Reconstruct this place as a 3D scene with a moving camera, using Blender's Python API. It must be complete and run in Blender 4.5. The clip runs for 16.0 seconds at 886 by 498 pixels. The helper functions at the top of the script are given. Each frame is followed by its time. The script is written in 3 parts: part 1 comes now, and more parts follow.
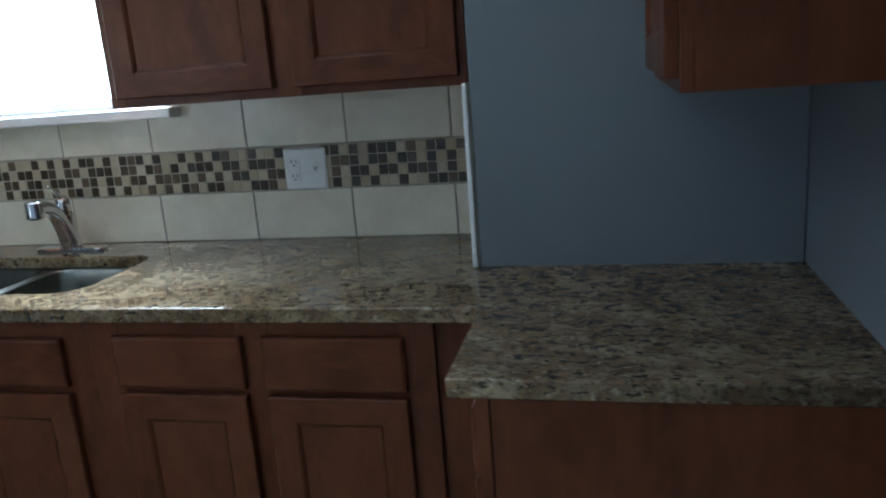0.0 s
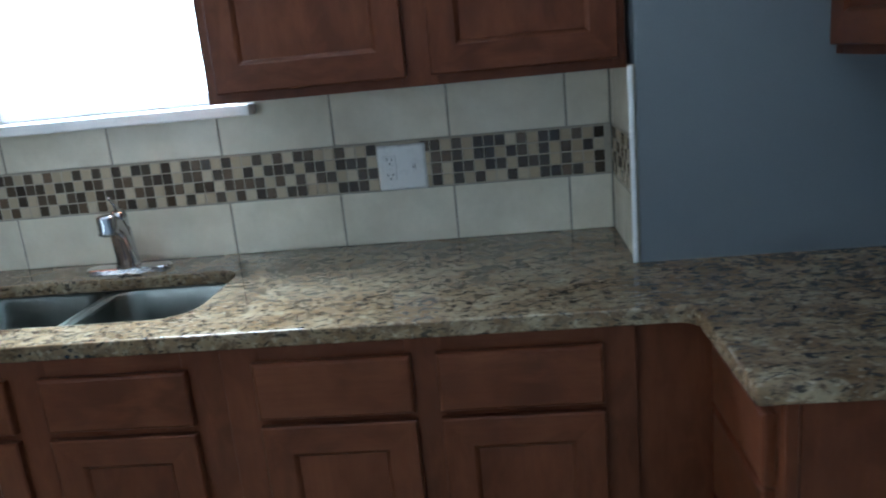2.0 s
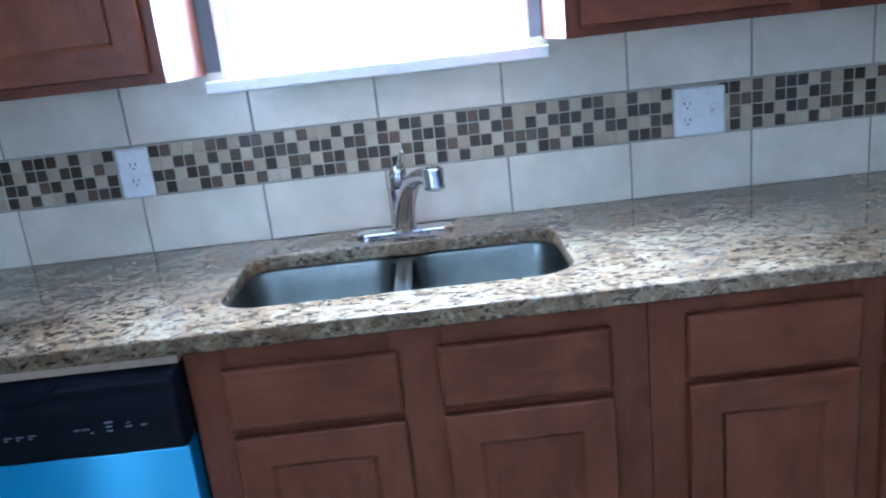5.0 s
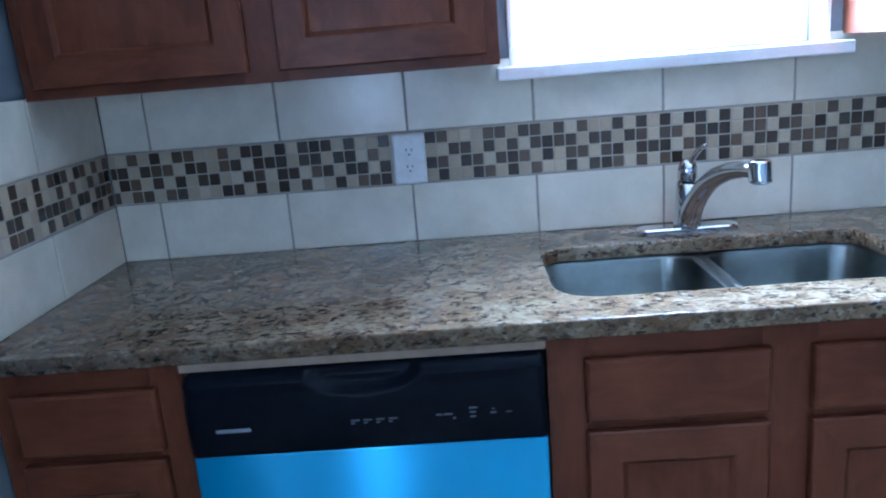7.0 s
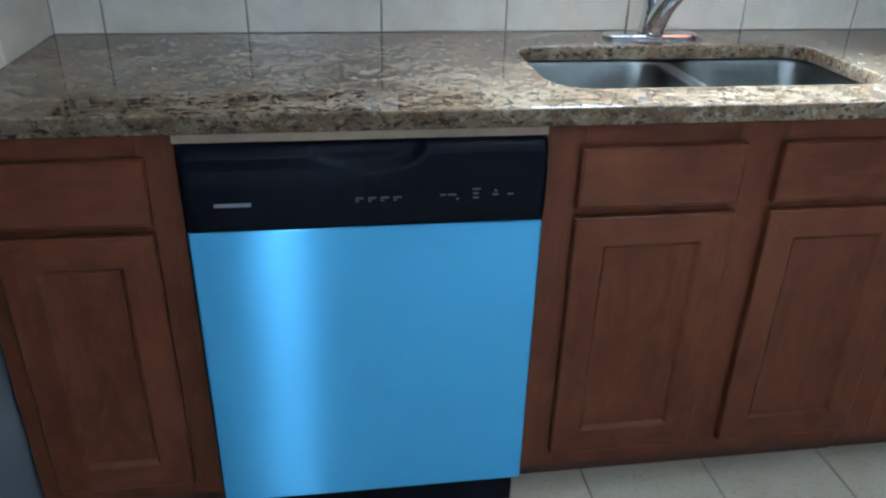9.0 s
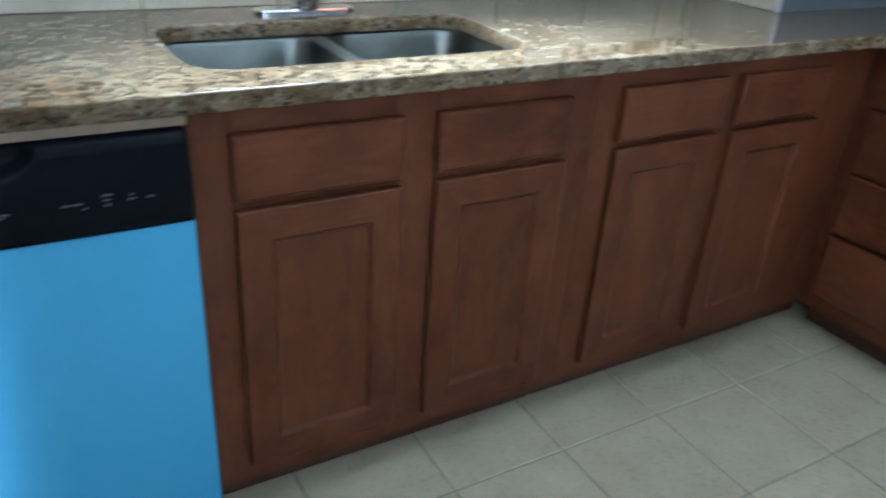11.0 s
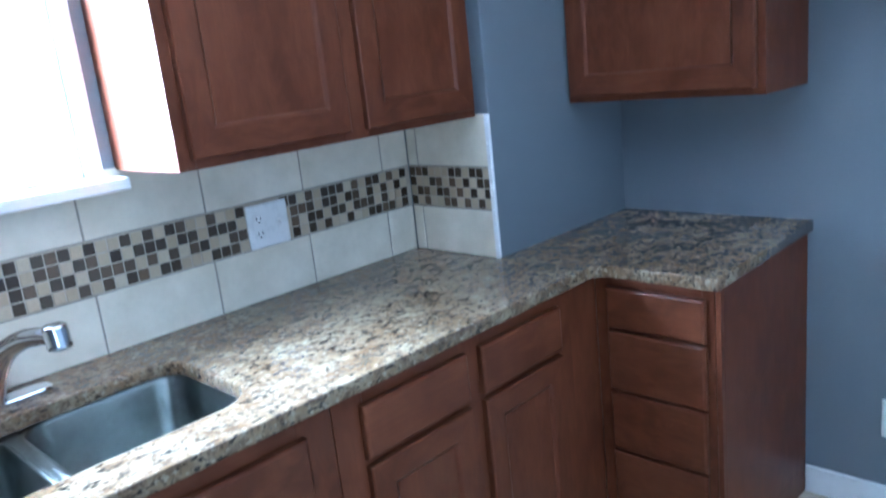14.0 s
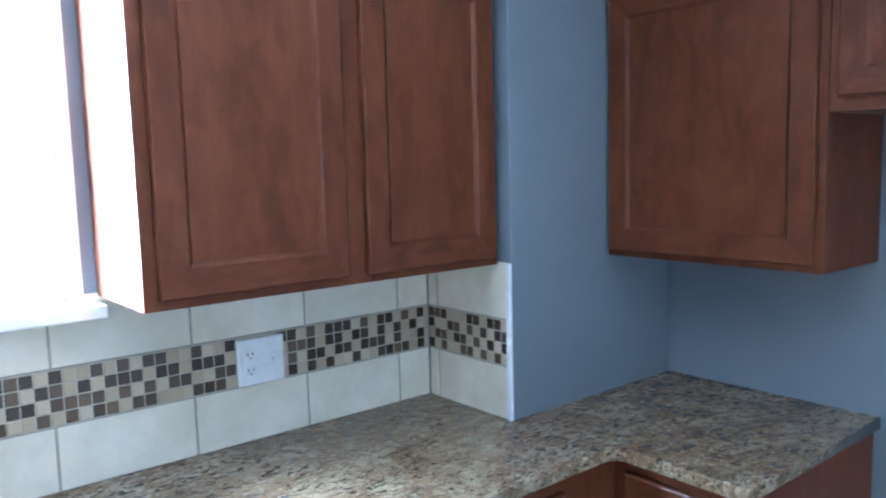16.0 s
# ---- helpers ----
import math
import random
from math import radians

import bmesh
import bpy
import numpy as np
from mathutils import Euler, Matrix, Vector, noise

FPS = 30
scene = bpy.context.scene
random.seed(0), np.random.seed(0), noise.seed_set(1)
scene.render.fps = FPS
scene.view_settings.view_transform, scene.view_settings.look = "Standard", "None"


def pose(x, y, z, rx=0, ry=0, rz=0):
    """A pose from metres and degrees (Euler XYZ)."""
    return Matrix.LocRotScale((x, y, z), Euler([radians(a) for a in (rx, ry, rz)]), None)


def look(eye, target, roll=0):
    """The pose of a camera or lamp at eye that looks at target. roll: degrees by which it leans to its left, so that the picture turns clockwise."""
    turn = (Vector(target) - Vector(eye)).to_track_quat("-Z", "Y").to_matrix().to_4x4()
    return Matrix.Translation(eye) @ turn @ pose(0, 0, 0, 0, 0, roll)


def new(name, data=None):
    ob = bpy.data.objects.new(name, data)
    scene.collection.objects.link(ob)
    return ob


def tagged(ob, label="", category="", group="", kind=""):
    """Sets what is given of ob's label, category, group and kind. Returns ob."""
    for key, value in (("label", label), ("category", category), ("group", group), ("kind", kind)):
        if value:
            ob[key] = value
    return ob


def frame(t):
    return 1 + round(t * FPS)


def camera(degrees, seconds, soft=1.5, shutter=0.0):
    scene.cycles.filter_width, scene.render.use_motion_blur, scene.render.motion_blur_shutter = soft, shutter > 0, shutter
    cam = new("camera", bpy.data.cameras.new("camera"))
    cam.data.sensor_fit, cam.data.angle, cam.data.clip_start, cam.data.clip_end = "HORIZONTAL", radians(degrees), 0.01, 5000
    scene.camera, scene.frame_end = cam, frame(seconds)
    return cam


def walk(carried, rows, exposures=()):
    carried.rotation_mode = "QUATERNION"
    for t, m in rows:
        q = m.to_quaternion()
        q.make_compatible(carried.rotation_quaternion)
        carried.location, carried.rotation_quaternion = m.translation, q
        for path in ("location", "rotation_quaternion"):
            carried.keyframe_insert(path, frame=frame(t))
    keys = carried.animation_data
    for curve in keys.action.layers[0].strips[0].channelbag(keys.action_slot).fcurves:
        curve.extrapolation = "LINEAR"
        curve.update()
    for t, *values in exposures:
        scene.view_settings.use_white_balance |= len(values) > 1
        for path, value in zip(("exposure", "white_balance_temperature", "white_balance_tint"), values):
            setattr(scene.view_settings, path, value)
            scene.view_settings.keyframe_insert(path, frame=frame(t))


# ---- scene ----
cam = camera(60.2, 16.0, 2.0, 0.5)

PATH = [
    (0, (2.991, -2.043, 1.386), (2.551, -0.151, 0.91), -4.4),
    (0.5, (2.869, -1.997, 1.385), (2.492, -0.09, 0.912), -5.2),
    (1, (2.77, -1.967, 1.385), (2.453, -0.049, 0.914), -5.0),
    (1.5, (2.607, -1.966, 1.393), (2.343, -0.048, 0.889), -6.1),
    (2, (2.416, -1.982, 1.394), (2.224, -0.053, 0.901), -5.5),
    (2.5, (2.315, -1.961, 1.383), (2.116, -0.04, 0.864), -5.3),
    (3, (2.172, -1.921, 1.391), (1.928, -0.009, 0.859), -7.2),
    (3.2, (2.1, -1.899, 1.401), (1.87, 0.012, 0.857), -7.7),
    (5.3, (1.387, -1.88, 1.364), (1.409, 0.046, 0.824), -5.9),
    (5.5, (1.338, -1.87, 1.362), (1.348, 0.056, 0.823), -5.3),
    (6, (1.162, -1.849, 1.361), (1.089, 0.08, 0.836), -6.0),
    (6.5, (1.007, -1.833, 1.359), (0.894, 0.102, 0.867), -5.3),
    (7, (0.871, -1.845, 1.362), (0.796, 0.091, 0.865), -4.7),
    (7.5, (0.702, -1.863, 1.376), (0.86, 0.059, 0.847), -3.3),
    (8, (0.621, -1.882, 1.332), (0.843, -0.001, 0.69), -1.7),
    (8.2, (0.597, -1.867, 1.317), (0.819, -0.015, 0.594), -0.3),
    (10.3, (0.686, -1.86, 1.255), (1.208, -0.181, 0.302), 3.9),
    (10.5, (0.699, -1.841, 1.25), (1.341, -0.197, 0.31), 3.9),
    (11, (0.752, -1.797, 1.263), (1.672, -0.282, 0.337), 4.0),
    (11.5, (0.824, -1.765, 1.269), (2.009, -0.434, 0.362), 3.6),
    (12, (0.871, -1.782, 1.279), (2.174, -0.559, 0.381), 1.9),
    (12.5, (0.909, -1.747, 1.319), (2.247, -0.498, 0.513), -2.5),
    (13, (0.947, -1.75, 1.383), (2.311, -0.467, 0.681), -5.3),
    (13.5, (0.981, -1.754, 1.443), (2.333, -0.412, 0.835), -6.3),
    (14, (1.024, -1.769, 1.5), (2.395, -0.394, 1.019), -6.2),
    (14.5, (1.079, -1.763, 1.542), (2.431, -0.339, 1.162), -4.4),
    (15, (1.159, -1.766, 1.574), (2.536, -0.349, 1.262), -1.0),
    (15.5, (1.245, -1.761, 1.597), (2.603, -0.31, 1.376), -1.3),
    (16, (1.3, -1.758, 1.597), (2.558, -0.219, 1.376), -1.5),
]
# the camera's own brightening and tint: seconds, stops, kelvin, tint
EXPOSURES = [(0.0, 0.0, 5350, 3), (3.0, 0.55, 5000, 4), (5.5, 1.15, 4400, 12), (7.0, 0.7, 4300, 11), (8.0, 0.85, 4850, 11), (10.5, 1.0, 5250, 4),
             (12.0, 0.85, 4850, 3), (13.0, 1.05, 4400, 4), (14.5, 1.4, 4550, 9), (15.5, 1.5, 4650, 8), (16.0, 1.5, 4700, 8)]
walk(cam, [(t, look(eye, target, roll)) for t, eye, target, roll in PATH], EXPOSURES)

# ---- light ----
CEIL, BACK, RIGHT, TILE = 2.44, -3.25, 3.386, 0.008
world = bpy.data.worlds.new("sky")
scene.world = world
world.use_nodes = True
wn = world.node_tree
sky = wn.nodes.new("ShaderNodeTexSky")
sky.sky_type, sky.sun_disc = 'NISHITA', False
sky.sun_elevation, sky.sun_rotation = radians(40), radians(150)
wn.links.new(sky.outputs[0], wn.nodes["Background"].inputs[0])
wn.nodes["Background"].inputs[1].default_value = 0.1


def window_light(name, m, w, h, watts, colour):
    lamp = bpy.data.lights.new(name, 'AREA')
    lamp.shape, lamp.size, lamp.size_y, lamp.energy, lamp.color = 'RECTANGLE', w, h, watts, colour
    ob = new(name, lamp)
    ob.matrix_world = m
    return ob


# daylight in the opening over the sink and in the far window behind
sink_light = window_light("daylight_window", look((1.21, 0.33, 1.74), (1.70, -1.0, 1.66)), 0.62, 0.90, 138, (0.88, 0.95, 1.0))
sink_light.data.spread = radians(138)
window_light("daylight_far_window", look((0.31, BACK - 0.07, 1.40), (0.31, 0.0, 1.40)), 0.17, 0.94, 3.1, (0.92, 0.97, 1.0))
# added fill from an unseen side opening, brightens the west-facing cabinet doors
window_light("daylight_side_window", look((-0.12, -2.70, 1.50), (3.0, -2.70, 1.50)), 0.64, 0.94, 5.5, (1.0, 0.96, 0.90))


# ---- materials ----
def material(name, rough=0.5, metal=0.0, spec=0.5):
    m = bpy.data.materials.new(name)
    m.use_nodes = True
    b = m.node_tree.nodes["Principled BSDF"]
    b.inputs["Roughness"].default_value = rough
    b.inputs["Metallic"].default_value = metal
    b.inputs["Specular IOR Level"].default_value = spec
    return m, m.node_tree, b


def coords(nt, scale=(1, 1, 1), shift=True):
    """Object coordinates, scaled, with a shift of its own for each object."""
    tc = nt.nodes.new("ShaderNodeTexCoord")
    mp = nt.nodes.new("ShaderNodeMapping")
    mp.inputs["Scale"].default_value = scale
    if shift:
        info = nt.nodes.new("ShaderNodeObjectInfo")
        mul = nt.nodes.new("ShaderNodeVectorMath")
        mul.operation = 'SCALE'
        comb = nt.nodes.new("ShaderNodeCombineXYZ")
        for i in range(3):
            nt.links.new(info.outputs["Random"], comb.inputs[i])
        nt.links.new(comb.outputs[0], mul.inputs[0])
        mul.inputs["Scale"].default_value = 37.0
        add = nt.nodes.new("ShaderNodeVectorMath")
        nt.links.new(tc.outputs["Object"], add.inputs[0])
        nt.links.new(mul.outputs[0], add.inputs[1])
        nt.links.new(add.outputs[0], mp.inputs[0])
    else:
        nt.links.new(tc.outputs["Object"], mp.inputs[0])
    return mp.outputs[0]


def noise_tex(nt, vec, scale, detail=4.0, rough=0.55, distort=0.0):
    n = nt.nodes.new("ShaderNodeTexNoise")
    n.inputs["Scale"].default_value, n.inputs["Detail"].default_value = scale, detail
    n.inputs["Roughness"].default_value, n.inputs["Distortion"].default_value = rough, distort
    nt.links.new(vec, n.inputs["Vector"])
    return n.outputs["Fac"]


def ramp(nt, fac, *stops, sharp=False):
    r = nt.nodes.new("ShaderNodeValToRGB")
    if sharp:
        r.color_ramp.interpolation = 'CONSTANT'
    while len(r.color_ramp.elements) < len(stops):
        r.color_ramp.elements.new(0.5)
    for e, (p, c) in zip(r.color_ramp.elements, stops):
        e.position = p
        e.color = (*c, 1) if isinstance(c, tuple) else (c, c, c, 1)
    nt.links.new(fac, r.inputs[0])
    return r.outputs[0]


def mix(nt, fac, a, b, blend='MIX'):
    n = nt.nodes.new("ShaderNodeMix")
    n.data_type, n.blend_type = 'RGBA', blend
    for socket, v in ((n.inputs[0], fac), (n.inputs[6], a), (n.inputs[7], b)):
        if hasattr(v, "links"):
            nt.links.new(v, socket)
        elif isinstance(v, tuple):
            socket.default_value = (*v, 1)
        else:
            socket.default_value = v
    return n.outputs[2]


def bump(nt, b, height, strength, distance=0.002):
    n = nt.nodes.new("ShaderNodeBump")
    n.inputs["Strength"].default_value, n.inputs["Distance"].default_value = strength, distance
    nt.links.new(height, n.inputs["Height"])
    nt.links.new(n.outputs[0], b.inputs["Normal"])


def wood(name, along):
    """Red-brown stained maple; the grain runs along 'z' or level."""
    m, nt, b = material(name, 0.38, 0.0, 0.17)
    s = (1, 1, 0.06) if along == 'z' else (0.06, 0.06, 1)
    v = coords(nt, s)
    broad = noise_tex(nt, coords(nt, (1, 1, 0.35)), 7, 3, 0.5)
    fine = noise_tex(nt, v, 130, 5, 0.65, 0.3)
    streak = noise_tex(nt, v, 26, 3, 0.5, 0.5)
    c = ramp(nt, broad, (0.25, (0.064, 0.0188, 0.0080)), (0.55, (0.100, 0.0312, 0.0132)), (0.8, (0.145, 0.048, 0.0205)))
    cloud = noise_tex(nt, coords(nt, (1, 1, 0.45) if along == 'z' else (0.45, 0.45, 1)), 22, 4, 0.6, 0.6)
    c = mix(nt, ramp(nt, cloud, (0.40, 0.0), (0.68, 0.5)), c, (0.170, 0.057, 0.024))
    c = mix(nt, ramp(nt, streak, (0.40, 0.0), (0.75, 0.20)), c, (0.080, 0.021, 0.009))
    c = mix(nt, ramp(nt, fine, (0.42, 0.0), (0.66, 0.26)), c, (0.075, 0.020, 0.010))
    nt.links.new(c, b.inputs["Base Color"])
    nt.links.new(ramp(nt, broad, (0.2, 0.30), (0.8, 0.42)), b.inputs["Roughness"])
    bump(nt, b, fine, 0.10, 0.0006)
    return m


def granite():
    m, nt, b = material("granite", 0.09)
    v = coords(nt, (1, 1.2, 1.2), shift=False)
    warp = nt.nodes.new("ShaderNodeTexNoise")
    warp.inputs["Scale"].default_value, warp.inputs["Detail"].default_value = 18, 3
    nt.links.new(v, warp.inputs["Vector"])
    bend = nt.nodes.new("ShaderNodeVectorMath")
    bend.operation = 'MULTIPLY_ADD'
    nt.links.new(warp.outputs["Color"], bend.inputs[0])
    bend.inputs[1].default_value = (0.022, 0.022, 0.022)
    nt.links.new(v, bend.inputs[2])
    w = bend.outputs[0]
    cloud = noise_tex(nt, w, 13, 3, 0.55)
    c = ramp(nt, cloud, (0.34, (0.134, 0.083, 0.040)), (0.5, (0.195, 0.138, 0.078)), (0.66, (0.272, 0.214, 0.136)))
    c = mix(nt, ramp(nt, noise_tex(nt, w, 42, 3, 0.55), (0.50, 0.0), (0.66, 0.45)), c, (0.150, 0.128, 0.094))
    c = mix(nt, ramp(nt, noise_tex(nt, w, 36, 4, 0.62, 0.3), (0.50, 0.0), (0.61, 0.75)), c, (0.078, 0.047, 0.025))
    c = mix(nt, ramp(nt, noise_tex(nt, w, 62, 3, 0.55, 0.3), (0.56, 0.0), (0.66, 0.5)), c, (0.38, 0.330, 0.245))
    dash = nt.nodes.new("ShaderNodeMapping")
    dash.inputs["Scale"].default_value = (0.72, 1.3, 1.3)
    nt.links.new(w, dash.inputs[0])
    c = mix(nt, ramp(nt, noise_tex(nt, dash.outputs[0], 60, 4, 0.62, 0.2), (0.572, 0.0), (0.622, 0.9)), c, (0.022, 0.019, 0.016))
    c = mix(nt, ramp(nt, noise_tex(nt, w, 105, 2, 0.5, 0.2), (0.585, 0.0), (0.64, 0.6)), c, (0.045, 0.033, 0.022))
    nt.links.new(c, b.inputs["Base Color"])
    nt.links.new(ramp(nt, cloud, (0.3, 0.03), (0.7, 0.06)), b.inputs["Roughness"])
    return m


def ceramic(name, tones, rough, spots):
    m, nt, b = material(name, rough)
    info = nt.nodes.new("ShaderNodeObjectInfo")
    v = coords(nt)
    cloud = noise_tex(nt, v, 9, 4, 0.6)
    fine = noise_tex(nt, v, 90, 3, 0.6)
    c = ramp(nt, cloud, (0.3, tones[0]), (0.7, tones[1]))
    c = mix(nt, ramp(nt, fine, (0.5, 0.0), (0.8, spots)), c, tones[2])
    c = mix(nt, ramp(nt, info.outputs["Random"], (0.0, 0.0), (1.0, 0.22)), c, tones[2])
    nt.links.new(c, b.inputs["Base Color"])
    nt.links.new(ramp(nt, fine, (0.3, rough * 0.8), (0.8, rough * 1.3)), b.inputs["Roughness"])
    bump(nt, b, cloud, 0.08, 0.002)
    return m


def plain(name, colour, rough, metal=0.0, vary=0.12, scale=30.0, relief=0.0):
    m, nt, b = material(name, rough, metal)
    n = noise_tex(nt, coords(nt), scale, 4, 0.6)
    low = tuple(x * (1 - vary) for x in colour)
    high = tuple(min(1.0, x * (1 + vary)) for x in colour)
    nt.links.new(ramp(nt, n, (0.3, low), (0.7, high)), b.inputs["Base Color"])
    nt.links.new(ramp(nt, n, (0.3, rough * 0.85), (0.7, min(1.0, rough * 1.15))), b.inputs["Roughness"])
    if relief:
        bump(nt, b, n, relief, 0.001)
    return m


def mosaic_mat(name, tones, rough):
    m, nt, b = material(name, rough)
    info = nt.nodes.new("ShaderNodeObjectInfo")
    n = len(tones)
    c = ramp(nt, info.outputs["Random"], *[(i / n, t) for i, t in enumerate(tones)], sharp=True)
    fine = noise_tex(nt, coords(nt), 160, 3, 0.6)
    c = mix(nt, ramp(nt, fine, (0.4, 0.0), (0.8, 0.3)), c, tuple(x * 0.6 for x in tones[0]))
    nt.links.new(c, b.inputs["Base Color"])
    return m


def steel():
    """Satin stainless steel, brushed level, so that the gloss spreads upright."""
    m, nt, b = material("brushed_steel", 0.31, 1.0)
    soft = noise_tex(nt, coords(nt), 18, 4, 0.6)
    nt.links.new(ramp(nt, soft, (0.3, (0.25, 0.268, 0.255)), (0.7, (0.33, 0.35, 0.335))), b.inputs["Base Color"])
    tan = nt.nodes.new("ShaderNodeTangent")
    tan.direction_type, tan.axis = 'RADIAL', 'Z'
    nt.links.new(tan.outputs[0], b.inputs["Tangent"])
    b.inputs["Anisotropic"].default_value, b.inputs["Anisotropic Rotation"].default_value = 0.75, 0.25
    return m


def film():
    """Blue protective film over level-brushed steel: the gloss spreads upright."""
    m, nt, b = material("blue_film_on_steel", 0.5)
    soft = noise_tex(nt, coords(nt), 6, 4, 0.6)
    lines = noise_tex(nt, coords(nt, (0.03, 0.03, 1)), 500, 2, 0.5)
    c = ramp(nt, soft, (0.3, (0.005, 0.150, 0.345)), (0.7, (0.008, 0.182, 0.40)))
    c = mix(nt, ramp(nt, lines, (0.4, 0.0), (0.7, 0.2)), c, (0.012, 0.15, 0.35))
    nt.links.new(c, b.inputs["Base Color"])
    tan = nt.nodes.new("ShaderNodeTangent")
    tan.direction_type, tan.axis = 'RADIAL', 'Z'
    gloss = nt.nodes.new("ShaderNodeBsdfAnisotropic")
    gloss.inputs["Color"].default_value = (0.20, 0.60, 0.95, 1)
    gloss.inputs["Roughness"].default_value = 0.33
    gloss.inputs["Anisotropy"].default_value, gloss.inputs["Rotation"].default_value = 0.75, 0.0
    nt.links.new(tan.outputs[0], gloss.inputs["Tangent"])
    both = nt.nodes.new("ShaderNodeMixShader")
    both.inputs[0].default_value = 0.58
    nt.links.new(b.outputs[0], both.inputs[1])
    nt.links.new(gloss.outputs[0], both.inputs[2])
    nt.links.new(both.outputs[0], nt.nodes["Material Output"].inputs["Surface"])
    return m


WOOD_V, WOOD_H = wood("cherry_upright_grain", 'z'), wood("cherry_level_grain", 'x')
GRANITE = granite()
WALL_TILE = ceramic("wall_tile", ((0.64, 0.588, 0.46), (0.80, 0.742, 0.605), (0.59, 0.535, 0.41)), 0.22, 0.25)
FLOOR_TILE = ceramic("floor_tile", ((0.45, 0.395, 0.28), (0.55, 0.49, 0.365), (0.39, 0.335, 0.23)), 0.30, 0.4)
GROUT = plain("wall_grout", (0.31, 0.278, 0.225), 0.9, 0, 0.15, 60, 0.2)
MOSAIC_GROUT = plain("mosaic_grout", (0.42, 0.37, 0.29), 0.9, 0, 0.12, 80, 0.2)
FLOOR_GROUT = plain("floor_grout", (0.27, 0.24, 0.19), 0.9, 0, 0.2, 60, 0.3)
STONE_CHIP = mosaic_mat("beige_stone_chip", ((0.42, 0.335, 0.215), (0.47, 0.38, 0.25), (0.39, 0.31, 0.20), (0.50, 0.42, 0.29)), 0.45)
GLASS_CHIP = mosaic_mat("brown_glass_chip", ((0.058, 0.040, 0.024), (0.095, 0.068, 0.042), (0.045, 0.032, 0.021), (0.13, 0.092, 0.056), (0.07, 0.054, 0.034)), 0.12)
PAINT = plain("slate_blue_paint", (0.170, 0.190, 0.212), 0.55, 0, 0.04, 220, 0.12)
CEILING = plain("white_ceiling_paint", (0.78, 0.78, 0.76), 0.8, 0, 0.03, 90, 0.2)
WHITE = plain("white_gloss_paint", (0.80, 0.80, 0.79), 0.3, 0, 0.03, 20)
VINYL = plain("white_vinyl", (0.82, 0.83, 0.84), 0.35, 0, 0.02, 20)
PLASTIC = plain("white_plastic", (0.80, 0.80, 0.78), 0.28, 0, 0.02, 40)
SLOT = plain("dark_slot", (0.02, 0.02, 0.02), 0.6)
CHROME = plain("chrome", (0.64, 0.65, 0.67), 0.06, 1.0, 0.02, 20)
STEEL = steel()
BLACK = plain("black_plastic", (0.004, 0.005, 0.008), 0.33, 0, 0.2, 40)
BLACK.node_tree.nodes["Principled BSDF"].inputs["Specular IOR Level"].default_value = 0.07
FILM = film()
MARK = plain("grey_print", (0.20, 0.21, 0.23), 0.5)
DIM_MARK = plain("dim_grey_print", (0.085, 0.09, 0.10), 0.5)
PLY = plain("pale_raw_wood", (0.26, 0.19, 0.125), 0.7, 0, 0.15, 40)
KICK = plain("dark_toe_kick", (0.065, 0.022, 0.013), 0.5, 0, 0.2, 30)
IRON = plain("black_iron", (0.030, 0.034, 0.042), 0.45, 0.4, 0.25, 60, 0.2)
VALVE = plain("blue_grey_valve", (0.05, 0.075, 0.12), 0.4, 0.3, 0.2, 60)
ALU = plain("white_metal_edge", (0.88, 0.88, 0.88), 0.25, 0.15, 0.02, 30)
GLASS, gnt, gb = material("window_glass", 0.0)
gb.inputs["Transmission Weight"].default_value, gb.inputs["IOR"].default_value = 1.0, 1.45


# ---- building helpers ----
def block(bm, x0, x1, y0, y1, z0, z1, bevel=0.0, segments=2):
    r = bmesh.ops.create_cube(bm, size=1.0)
    vs = r["verts"]
    for v in vs:
        v.co = (x0 + (v.co.x + 0.5) * (x1 - x0), y0 + (v.co.y + 0.5) * (y1 - y0), z0 + (v.co.z + 0.5) * (z1 - z0))
    if bevel:
        edges = list({e for v in vs for e in v.link_edges})
        bmesh.ops.bevel(bm, geom=edges, offset=bevel, segments=segments, affect='EDGES', profile=0.5)
    return bm


def box(x0, x1, y0, y1, z0, z1, bevel=0.0, segments=2):
    return block(bmesh.new(), x0, x1, y0, y1, z0, z1, bevel, segments)


def tube(bm, path, radii, sides=20):
    """A round tube along a path of points, closed at both ends."""
    pts = [Vector(p) for p in path]
    rings, side = [], None
    for i, p in enumerate(pts):
        way = (pts[min(i + 1, len(pts) - 1)] - pts[max(i - 1, 0)]).normalized()
        if side is None:
            side = way.orthogonal().normalized()
        side = (side - way * side.dot(way)).normalized()
        up = way.cross(side)
        r = radii[i] if isinstance(radii, (list, tuple)) else radii
        rings.append([bm.verts.new(p + r * (math.cos(a) * side + math.sin(a) * up))
                      for a in (2 * math.pi * k / sides for k in range(sides))])
    for a, b in zip(rings, rings[1:]):
        for k in range(sides):
            bm.faces.new((a[k], a[(k + 1) % sides], b[(k + 1) % sides], b[k]))
    bm.faces.new(rings[0][::-1])
    bm.faces.new(rings[-1])
    return bm


